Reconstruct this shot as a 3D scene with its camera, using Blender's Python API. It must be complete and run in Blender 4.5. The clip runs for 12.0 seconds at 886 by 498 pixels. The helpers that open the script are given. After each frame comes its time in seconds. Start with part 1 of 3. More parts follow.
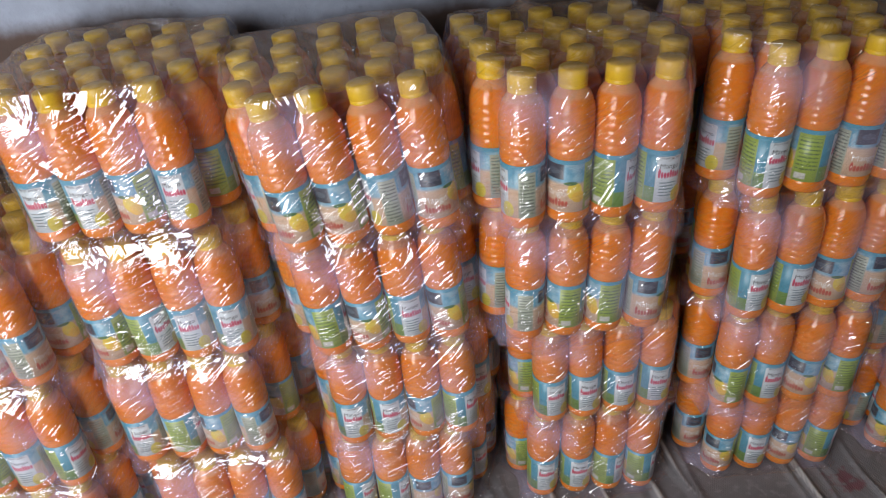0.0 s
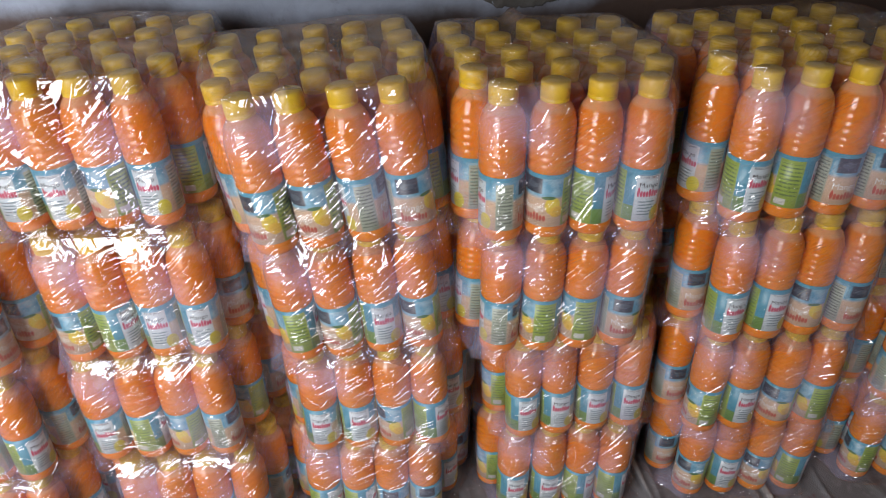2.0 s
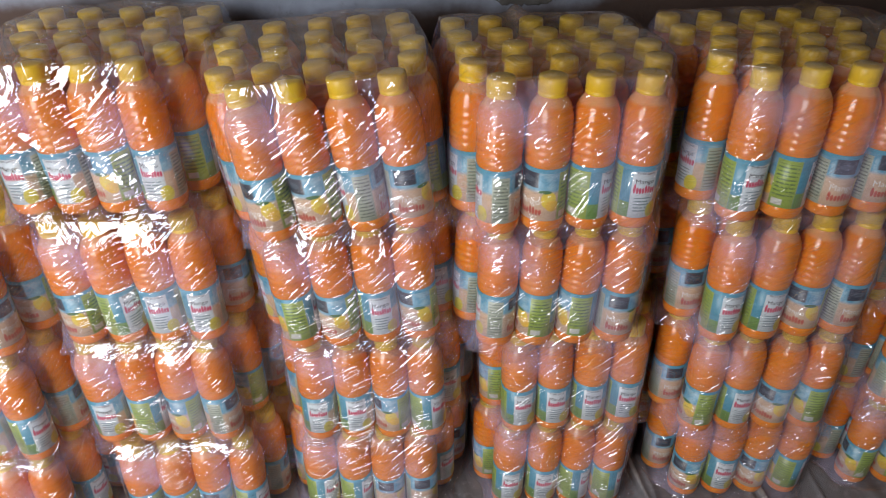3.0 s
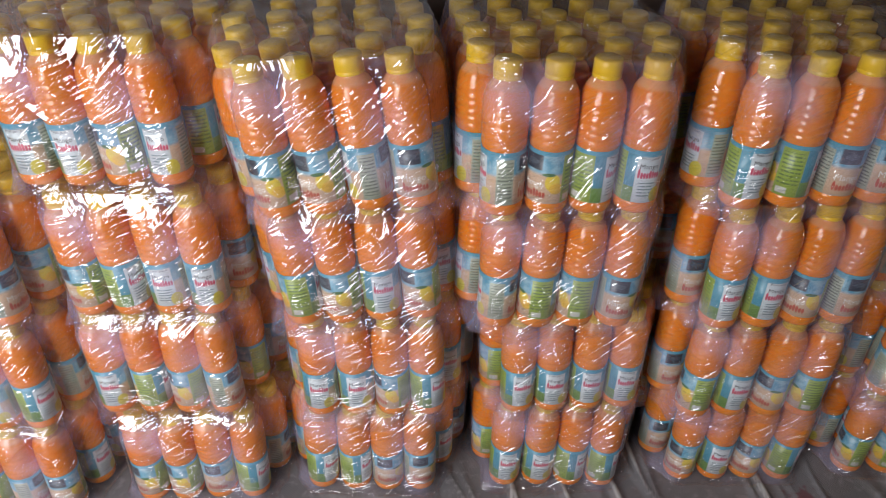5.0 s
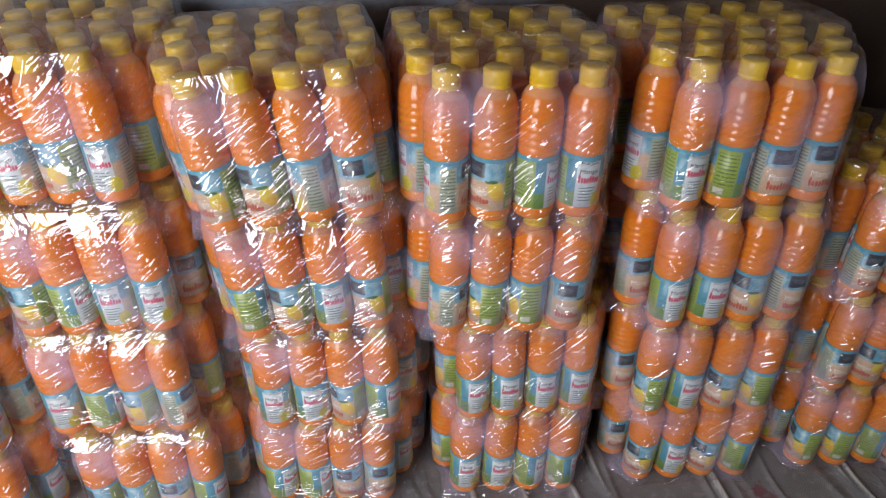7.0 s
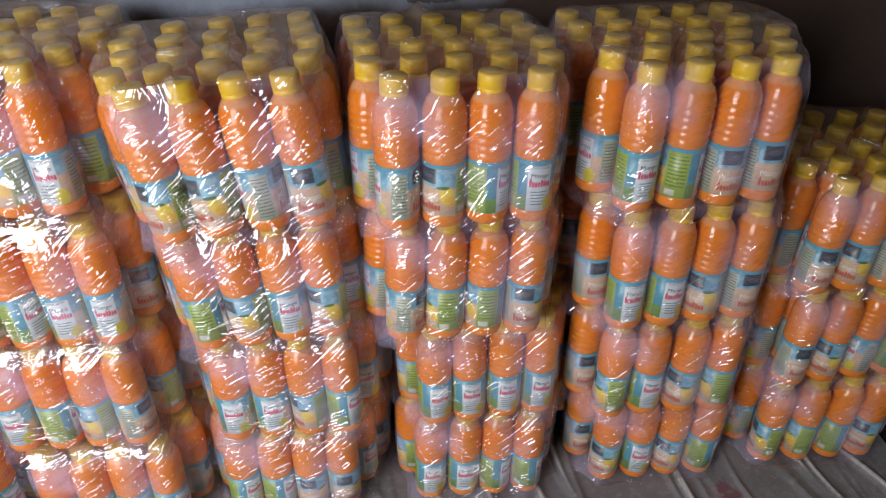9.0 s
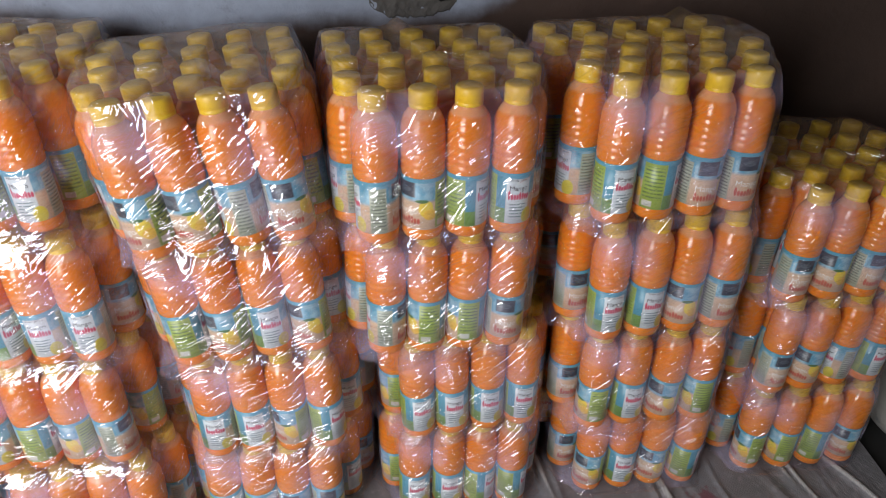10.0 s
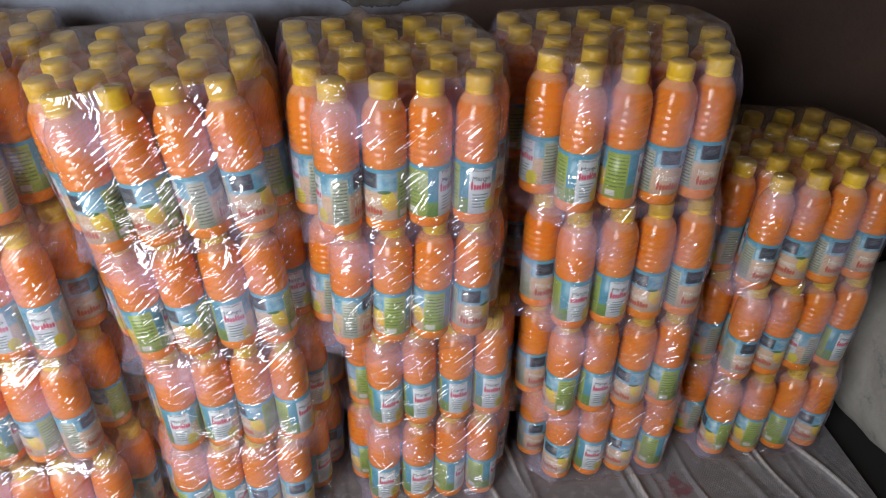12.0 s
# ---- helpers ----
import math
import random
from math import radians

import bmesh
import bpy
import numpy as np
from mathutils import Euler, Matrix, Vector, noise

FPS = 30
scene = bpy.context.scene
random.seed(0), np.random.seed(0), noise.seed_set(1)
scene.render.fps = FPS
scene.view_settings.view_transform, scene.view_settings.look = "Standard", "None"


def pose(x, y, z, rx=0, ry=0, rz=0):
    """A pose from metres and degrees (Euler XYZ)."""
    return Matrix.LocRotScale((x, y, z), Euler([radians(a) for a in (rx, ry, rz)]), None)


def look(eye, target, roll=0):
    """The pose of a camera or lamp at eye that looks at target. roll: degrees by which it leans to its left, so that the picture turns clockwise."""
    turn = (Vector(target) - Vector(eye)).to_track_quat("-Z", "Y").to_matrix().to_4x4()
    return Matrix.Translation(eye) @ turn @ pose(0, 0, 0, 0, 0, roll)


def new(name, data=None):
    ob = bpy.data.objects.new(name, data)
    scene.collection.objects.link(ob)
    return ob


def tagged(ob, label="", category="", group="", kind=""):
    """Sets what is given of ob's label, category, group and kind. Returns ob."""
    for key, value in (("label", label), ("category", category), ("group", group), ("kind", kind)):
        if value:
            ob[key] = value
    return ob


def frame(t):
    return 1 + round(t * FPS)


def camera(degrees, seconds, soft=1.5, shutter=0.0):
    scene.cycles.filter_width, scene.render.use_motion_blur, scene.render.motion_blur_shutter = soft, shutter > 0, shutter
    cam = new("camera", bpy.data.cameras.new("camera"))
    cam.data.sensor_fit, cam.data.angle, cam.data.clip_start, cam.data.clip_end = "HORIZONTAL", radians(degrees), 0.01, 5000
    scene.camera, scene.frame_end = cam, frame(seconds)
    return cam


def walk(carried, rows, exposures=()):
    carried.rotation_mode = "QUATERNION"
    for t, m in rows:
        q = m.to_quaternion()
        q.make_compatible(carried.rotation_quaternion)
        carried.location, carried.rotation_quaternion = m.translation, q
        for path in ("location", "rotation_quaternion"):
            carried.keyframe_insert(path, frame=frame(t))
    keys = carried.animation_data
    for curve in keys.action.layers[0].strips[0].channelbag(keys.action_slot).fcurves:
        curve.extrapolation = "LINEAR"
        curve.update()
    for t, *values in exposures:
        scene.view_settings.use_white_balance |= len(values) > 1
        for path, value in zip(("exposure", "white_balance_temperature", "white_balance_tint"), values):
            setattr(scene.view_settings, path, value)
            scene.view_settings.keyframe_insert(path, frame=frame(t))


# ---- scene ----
cam = camera(61.54, 12.0, soft=0.8)
# seconds, eye, yaw, pitch, roll
PATH = [
    (0.0, 0.0000, 0.0000, 1.0760, -0.00, -32.77, -3.77),
    (0.5, 0.0059, 0.0013, 1.0755, -0.36, -32.76, -3.50),
    (1.0, 0.0067, 0.0027, 1.0751, -0.34, -32.76, -3.11),
    (1.5, 0.0189, 0.0085, 1.0731, -0.95, -32.32, -1.87),
    (2.0, 0.0197, 0.0096, 1.0717, -0.85, -32.22, -0.60),
    (2.5, 0.0341, 0.0057, 1.0701, -0.42, -32.08, -0.47),
    (3.0, 0.0399, -0.0055, 1.0669, 0.34, -32.10, 0.14),
    (5.0, 0.0426, -0.0095, 1.0679, 0.77, -33.55, 1.32),
    (5.5, 0.0560, -0.0114, 1.0660, -0.46, -33.17, 1.34),
    (6.0, 0.0674, -0.0174, 1.0651, -0.99, -32.96, 1.27),
    (6.5, 0.0703, -0.0217, 1.0676, -1.44, -32.60, 1.17),
    (7.0, 0.0726, -0.0190, 1.0695, -1.88, -32.57, 1.03),
    (9.0, 0.1048, -0.0153, 1.0737, -3.77, -32.42, 0.86),
    (9.5, 0.1158, -0.0128, 1.0739, -5.23, -31.99, 1.11),
    (10.0, 0.1126, -0.0179, 1.0772, -4.99, -31.52, 0.90),
    (10.5, 0.1205, -0.0244, 1.0789, -5.54, -31.31, 0.71),
    (11.0, 0.1364, -0.0308, 1.0775, -7.01, -31.33, 0.53),
    (11.5, 0.1376, -0.0287, 1.0772, -5.83, -31.67, -0.08),
    (12.0, 0.1318, -0.0172, 1.0748, -6.93, -32.13, 1.39),
]
walk(cam, [(t, pose(x, y, z, 90, 0, yaw) @ pose(0, 0, 0, pitch, 0, 0) @ pose(0, 0, 0, 0, 0, roll)) for t, x, y, z, yaw, pitch, roll in PATH],
     exposures=[(0.0, -0.28), (3.0, -0.24), (5.0, -0.26), (7.0, -0.18), (9.0, -0.08), (10.5, -0.03), (12.0, -0.03)])

# ---- world and light: daylight through the doorway behind the camera ----
world = bpy.data.worlds.new("world")
scene.world = world
world.use_nodes = True
wnt = world.node_tree
sky = wnt.nodes.new("ShaderNodeTexSky")
sky.sky_type, sky.sun_disc = "NISHITA", False
sky.sun_elevation, sky.sun_rotation = radians(48), radians(200)
wnt.links.new(sky.outputs["Color"], wnt.nodes["Background"].inputs["Color"])
wnt.nodes["Background"].inputs["Strength"].default_value = 0.12

sun = new("sun", bpy.data.lights.new("sun", "SUN"))
sun.data.energy, sun.data.angle, sun.data.color = 3.0, radians(0.5), (1.0, 0.95, 0.87)
sun.matrix_world = look((2.0, -8.0, 9.0), (0.5, -4.0, 0.0))

door_light = new("door_light", bpy.data.lights.new("door_light", "AREA"))
door_light.data.shape, door_light.data.size, door_light.data.size_y = "RECTANGLE", 1.05, 1.85
door_light.data.energy, door_light.data.color = 84.0, (0.92, 0.95, 0.98)
door_light.matrix_world = look((-1.15, -1.04, 0.98), (-0.4, 0.8, 0.60))


# ---- material helpers ----


def material(name):
    mat = bpy.data.materials.new(name)
    mat.use_nodes = True
    return mat, mat.node_tree, mat.node_tree.nodes["Principled BSDF"]


def link_or_set(nt, socket, value):
    if isinstance(value, bpy.types.NodeSocket):
        nt.links.new(value, socket)
    elif isinstance(value, tuple):
        socket.default_value = (*value, 1.0) if len(value) == 3 and socket.type == "RGBA" else value
    else:
        socket.default_value = value


def calc(nt, op, a, b=0.0, clamp=False):
    n = nt.nodes.new("ShaderNodeMath")
    n.operation, n.use_clamp = op, clamp
    link_or_set(nt, n.inputs[0], a)
    link_or_set(nt, n.inputs[1], b)
    return n.outputs[0]


def blend(nt, fac, a, b, mode="MIX"):
    n = nt.nodes.new("ShaderNodeMix")
    n.data_type, n.blend_type = "RGBA", mode
    link_or_set(nt, n.inputs[0], fac)
    link_or_set(nt, n.inputs[6], a)
    link_or_set(nt, n.inputs[7], b)
    return n.outputs[2]


def coords(nt, kind="Object", scale=(1, 1, 1), turn=(0, 0, 0), shift=(0, 0, 0)):
    tex = nt.nodes.new("ShaderNodeTexCoord")
    spin = nt.nodes.new("ShaderNodeMapping")
    spin.inputs["Rotation"].default_value = [radians(a) for a in turn]
    nt.links.new(tex.outputs[kind], spin.inputs["Vector"])
    m = nt.nodes.new("ShaderNodeMapping")
    m.inputs["Scale"].default_value = scale
    m.inputs["Location"].default_value = shift
    nt.links.new(spin.outputs["Vector"], m.inputs["Vector"])
    return m.outputs["Vector"]


def noise_tex(nt, vector, scale, detail=4.0, rough=0.55, distortion=0.0, kind="FBM"):
    n = nt.nodes.new("ShaderNodeTexNoise")
    n.noise_type = kind
    nt.links.new(vector, n.inputs["Vector"])
    n.inputs["Scale"].default_value, n.inputs["Detail"].default_value = scale, detail
    n.inputs["Roughness"].default_value, n.inputs["Distortion"].default_value = rough, distortion
    return n.outputs["Fac"]


def steps(nt, value, lo, hi, smooth=True):
    n = nt.nodes.new("ShaderNodeMapRange")
    n.interpolation_type = "SMOOTHSTEP" if smooth else "LINEAR"
    link_or_set(nt, n.inputs["Value"], value)
    n.inputs["From Min"].default_value, n.inputs["From Max"].default_value = lo, hi
    return n.outputs["Result"]


def bump(nt, height, strength, distance):
    n = nt.nodes.new("ShaderNodeBump")
    n.inputs["Strength"].default_value, n.inputs["Distance"].default_value = strength, distance
    nt.links.new(height, n.inputs["Height"])
    return n.outputs["Normal"]


def random_of(nt):
    return nt.nodes.new("ShaderNodeObjectInfo").outputs["Random"]


# ---- materials ----


def juice_material():
    mat, nt, bsdf = material("orange_juice_in_clear_plastic")
    v = coords(nt)
    z = nt.nodes.new("ShaderNodeSeparateXYZ")
    nt.links.new(v, z.inputs[0])
    pulp = noise_tex(nt, v, 45.0, 3.0)
    base = blend(nt, pulp, (0.74, 0.185, 0.009), (0.84, 0.25, 0.016))
    base = blend(nt, calc(nt, "MULTIPLY", random_of(nt), 0.4), base, (0.76, 0.275, 0.038))
    # empty neck above the juice
    base = blend(nt, calc(nt, "MULTIPLY", steps(nt, z.outputs["Z"], 0.158, 0.164), 0.45), base, (0.75, 0.50, 0.33))
    link_or_set(nt, bsdf.inputs["Base Color"], base)
    bsdf.inputs["Roughness"].default_value = 0.16
    bsdf.inputs["Subsurface Weight"].default_value = 0.3
    bsdf.inputs["Subsurface Radius"].default_value = (0.02, 0.008, 0.003)
    bsdf.inputs["Subsurface Scale"].default_value = 0.5
    bsdf.inputs["Coat Weight"].default_value = 0.35
    bsdf.inputs["Coat Roughness"].default_value = 0.05
    return mat


def cap_material():
    mat, nt, bsdf = material("yellow_cap_plastic")
    v = coords(nt)
    base = blend(nt, random_of(nt), (0.80, 0.48, 0.012), (0.86, 0.56, 0.03))
    base = blend(nt, calc(nt, "MULTIPLY", noise_tex(nt, v, 120.0, 3.0), 0.25), base, (0.62, 0.42, 0.05))
    link_or_set(nt, bsdf.inputs["Base Color"], base)
    bsdf.inputs["Roughness"].default_value = 0.38
    return mat


def label_material():
    mat, nt, bsdf = material("printed_fruit_label")
    uv = nt.nodes.new("ShaderNodeSeparateXYZ")
    nt.links.new(coords(nt, "UV"), uv.inputs[0])
    u, w = uv.outputs["X"], uv.outputs["Y"]

    def band(c, lo, hi, soft=0.006):
        return calc(nt, "MULTIPLY", steps(nt, c, lo - soft, lo + soft), calc(nt, "SUBTRACT", 1.0, steps(nt, c, hi - soft, hi + soft)))

    def box(u0, u1, w0, w1, soft=0.006):
        return calc(nt, "MULTIPLY", band(u, u0, u1, soft), band(w, w0, w1, soft))

    def oval(cu, cw, ru, rw):
        du = calc(nt, "DIVIDE", calc(nt, "SUBTRACT", u, cu), ru)
        dw = calc(nt, "DIVIDE", calc(nt, "SUBTRACT", w, cw), rw)
        d = calc(nt, "ADD", calc(nt, "MULTIPLY", du, du), calc(nt, "MULTIPLY", dw, dw))
        return calc(nt, "SUBTRACT", 1.0, steps(nt, d, 0.85, 1.1))

    def lines(u0, u1, w0, w1, count):
        stripe = steps(nt, calc(nt, "SINE", calc(nt, "MULTIPLY", w, count * 6.283)), 0.1, 0.4)
        v = coords(nt, "UV", (90, count, 1))
        words = steps(nt, noise_tex(nt, v, 1.0, 1.0), 0.38, 0.45)
        return calc(nt, "MULTIPLY", calc(nt, "MULTIPLY", box(u0, u1, w0, w1), stripe), words)

    def name_shapes(u0, w0, step, tall, ink):
        """A row of plain rounded shapes in the place of the product's name."""
        nonlocal col
        for k, high in enumerate((1.25, 0.85, 0.8, 0.8, 1.1, 1.0, 0.8, 0.8)):
            col = blend(nt, oval(u0 + step * k, w0 + tall * (high - 0.8), step * 0.46, tall * high), col, ink)

    v = coords(nt, "UV", (8, 3, 1))
    cloud = noise_tex(nt, v, 1.6, 4.0)
    skyblue = blend(nt, steps(nt, cloud, 0.35, 0.7), (0.08, 0.33, 0.50), (0.32, 0.53, 0.64))
    peach = blend(nt, cloud, (0.66, 0.40, 0.25), (0.70, 0.52, 0.39))
    col = blend(nt, steps(nt, w, 0.52, 0.62), peach, skyblue)
    # mango fruit and leaf beside the name
    col = blend(nt, oval(0.27, 0.42, 0.055, 0.17), col, (0.86, 0.62, 0.06))
    col = blend(nt, oval(0.30, 0.30, 0.05, 0.11), col, (0.88, 0.52, 0.05))
    col = blend(nt, oval(0.24, 0.57, 0.05, 0.035), col, (0.05, 0.16, 0.05))
    # dark badge and red name bar
    col = blend(nt, box(0.03, 0.19, 0.64, 0.95, 0.01), col, (0.010, 0.022, 0.05))
    col = blend(nt, oval(0.11, 0.79, 0.05, 0.06), col, (0.05, 0.075, 0.11))
    name_shapes(0.042, 0.165, 0.0245, 0.075, (0.60, 0.10, 0.06))
    # lime panel with small print
    col = blend(nt, box(0.34, 0.52, 0.0, 1.0), col, (0.32, 0.43, 0.06))
    col = blend(nt, lines(0.355, 0.505, 0.22, 0.86, 13), col, (0.12, 0.19, 0.05))
    col = blend(nt, box(0.36, 0.44, 0.05, 0.17), col, (0.75, 0.75, 0.70))
    # sea-green strip and dark leaf panel
    col = blend(nt, box(0.52, 0.60, 0.0, 1.0), col, (0.05, 0.29, 0.42))
    col = blend(nt, box(0.52, 0.60, 0.0, 0.3), col, (0.16, 0.32, 0.06))
    # pale panel with red name and print
    col = blend(nt, box(0.60, 0.78, 0.0, 0.9), col, (0.66, 0.72, 0.76))
    name_shapes(0.622, 0.54, 0.0205, 0.075, (0.62, 0.05, 0.12))
    col = blend(nt, lines(0.63, 0.75, 0.12, 0.42, 16), col, (0.20, 0.27, 0.30))
    col = blend(nt, oval(0.775, 0.14, 0.05, 0.16), col, (0.80, 0.66, 0.05))
    # grey-green print panel
    col = blend(nt, box(0.86, 0.985, 0.0, 0.88), col, (0.40, 0.44, 0.34))
    col = blend(nt, lines(0.87, 0.975, 0.08, 0.82, 15), col, (0.15, 0.17, 0.13))
    # blue rim
    col = blend(nt, box(-0.1, 1.1, 0.93, 1.2), col, (0.07, 0.36, 0.52))
    grime = noise_tex(nt, coords(nt), 60.0, 4.0)
    col = blend(nt, calc(nt, "MULTIPLY", grime, 0.22), col, (0.35, 0.30, 0.24))
    link_or_set(nt, bsdf.inputs["Base Color"], col)
    bsdf.inputs["Roughness"].default_value = 0.32
    return mat


def plain_material(name, colour, rough=0.5):
    mat, nt, bsdf = material(name)
    bsdf.inputs["Base Color"].default_value, bsdf.inputs["Roughness"].default_value = (*colour, 1), rough
    return mat


def film_material():
    """Thin clear film: see-through, with a mirror-like gloss broken by long straight creases, and milky patches tinted
    with the bluish light it reflects.
    """
    mat, nt, bsdf = material("clear_shrink_film")
    nt.nodes.remove(bsdf)
    out = nt.nodes["Material Output"]
    flat = coords(nt, "UV")

    def crease(turn, across, along, shift, lo, hi, sharp=7.0):
        """Long straight ridges in one direction, kept to some patches."""
        r = noise_tex(nt, coords(nt, "UV", (across, along, 1), (0, 0, turn), shift), 1.0, 1.0, 0.5, 0.12)
        ridge = calc(nt, "SUBTRACT", 1.0, calc(nt, "MULTIPLY", calc(nt, "ABSOLUTE", calc(nt, "SUBTRACT", r, 0.5)), sharp), True)
        where = steps(nt, noise_tex(nt, coords(nt, "UV", (1, 1, 1), (0, 0, 0), (shift[1], shift[0], 0)), 13.0, 2.0), lo, hi)
        return calc(nt, "MULTIPLY", ridge, where)

    h = crease(42, 70, 1.6, (0, 0, 0), 0.49, 0.60)
    for turn, across, along, shift, lo, hi in ((60, 85, 1.8, (3, 8, 1), 0.50, 0.60), (26, 75, 1.8, (5, 2, 4), 0.50, 0.60), (-24, 70, 2.2, (9, 4, 2), 0.54, 0.64)):
        h = calc(nt, "MAXIMUM", h, crease(turn, across, along, shift, lo, hi))
    # sharper pulls, steep enough to flash on the far and low packs
    for turn, across, along, shift, lo, hi in ((50, 105, 2.2, (7, 1, 3), 0.48, 0.58), (68, 120, 2.2, (2, 7, 6), 0.49, 0.59), (82, 90, 2.4, (6, 5, 8), 0.52, 0.62)):
        h = calc(nt, "MAXIMUM", h, calc(nt, "MULTIPLY", crease(turn, across, along, shift, lo, hi), 3.0))
    slack = noise_tex(nt, flat, 16.0, 1.0, 0.5, 0.4)
    h = calc(nt, "ADD", h, calc(nt, "MULTIPLY", slack, 1.6))
    normal = bump(nt, h, 1.0, 0.0012)
    lw = nt.nodes.new("ShaderNodeLayerWeight")
    lw.inputs["Blend"].default_value = 0.5
    nt.links.new(normal, lw.inputs["Normal"])
    gloss_amount = calc(nt, "ADD", 0.15, calc(nt, "MULTIPLY", calc(nt, "POWER", lw.outputs["Facing"], 4.0), 0.24), True)
    clear = nt.nodes.new("ShaderNodeBsdfTransparent")
    clear.inputs["Color"].default_value = (0.96, 0.955, 0.95, 1)
    gloss = nt.nodes.new("ShaderNodeBsdfGlossy")
    gloss.inputs["Roughness"].default_value = 0.05
    nt.links.new(normal, gloss.inputs["Normal"])
    milk_and_sheen = nt.nodes.new("ShaderNodeBsdfDiffuse")
    height = nt.nodes.new("ShaderNodeSeparateXYZ")
    nt.links.new(flat, height.inputs[0])
    # the doubled film over the caps has warm bounced light painted in as tan
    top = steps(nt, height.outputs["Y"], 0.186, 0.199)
    link_or_set(nt, milk_and_sheen.inputs["Color"], blend(nt, top, (0.66, 0.57, 0.80), (0.58, 0.36, 0.17)))
    a = nt.nodes.new("ShaderNodeMixShader")
    # lilac patches: milky film with its bluish reflections put into the colour
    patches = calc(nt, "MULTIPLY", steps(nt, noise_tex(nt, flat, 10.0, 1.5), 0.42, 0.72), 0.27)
    painted_haze = calc(nt, "ADD", calc(nt, "ADD", 0.008, patches), calc(nt, "MULTIPLY", top, 0.12))
    # the hem hangs single and clear
    hem = calc(nt, "SUBTRACT", 1.0, steps(nt, height.outputs["Y"], -0.012, 0.010))
    painted_haze = calc(nt, "ADD", calc(nt, "MULTIPLY", painted_haze, calc(nt, "SUBTRACT", 1.0, calc(nt, "MULTIPLY", hem, 0.7))), calc(nt, "MULTIPLY", hem, 0.015))
    link_or_set(nt, a.inputs[0], painted_haze)
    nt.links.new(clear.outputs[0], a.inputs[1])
    nt.links.new(milk_and_sheen.outputs[0], a.inputs[2])
    b = nt.nodes.new("ShaderNodeMixShader")
    link_or_set(nt, b.inputs[0], gloss_amount)
    nt.links.new(a.outputs[0], b.inputs[1])
    nt.links.new(gloss.outputs[0], b.inputs[2])
    nt.links.new(b.outputs[0], out.inputs["Surface"])
    return mat


def wall_material(name, upper, lower, height, patchy=0.5):
    """Old distemper over a dark painted dado, raised on the right to paint in fading light."""
    mat, nt, bsdf = material(name)
    v = coords(nt)
    z = nt.nodes.new("ShaderNodeSeparateXYZ")
    nt.links.new(v, z.inputs[0])
    big, fine = noise_tex(nt, v, 3.0, 6.0, 0.6), noise_tex(nt, v, 34.0, 5.0, 0.65)
    # the dark colour climbs for x above 0.22, where the light on the wall fades
    tall = calc(nt, "ADD", calc(nt, "ADD", z.outputs["Z"], 1.35), calc(nt, "MULTIPLY", steps(nt, z.outputs["X"], 0.22, 0.50), -0.13))
    tall = calc(nt, "SUBTRACT", tall, calc(nt, "MULTIPLY", calc(nt, "SUBTRACT", 1.0, steps(nt, z.outputs["X"], -0.48, -0.30)), 0.035))
    edge = calc(nt, "ADD", tall, calc(nt, "MULTIPLY", calc(nt, "SUBTRACT", big, 0.5), 0.10))
    edge = calc(nt, "ADD", edge, calc(nt, "MULTIPLY", calc(nt, "SUBTRACT", fine, 0.5), 0.012))
    up = blend(nt, steps(nt, fine, 0.3, 0.75), tuple(c * 0.86 for c in upper), upper)
    up = blend(nt, calc(nt, "MULTIPLY", steps(nt, noise_tex(nt, v, 9.0, 7.0, 0.7), 0.56, 0.66), patchy), up, (0.12, 0.12, 0.13))
    low = blend(nt, steps(nt, big, 0.35, 0.7), lower, tuple(c * 1.5 for c in lower))
    col = blend(nt, steps(nt, edge, height - 0.02, height + 0.025), low, up)
    link_or_set(nt, bsdf.inputs["Base Color"], col)
    bsdf.inputs["Roughness"].default_value = 0.8
    link_or_set(nt, bsdf.inputs["Normal"], bump(nt, calc(nt, "ADD", fine, big), 0.5, 0.006))
    return mat


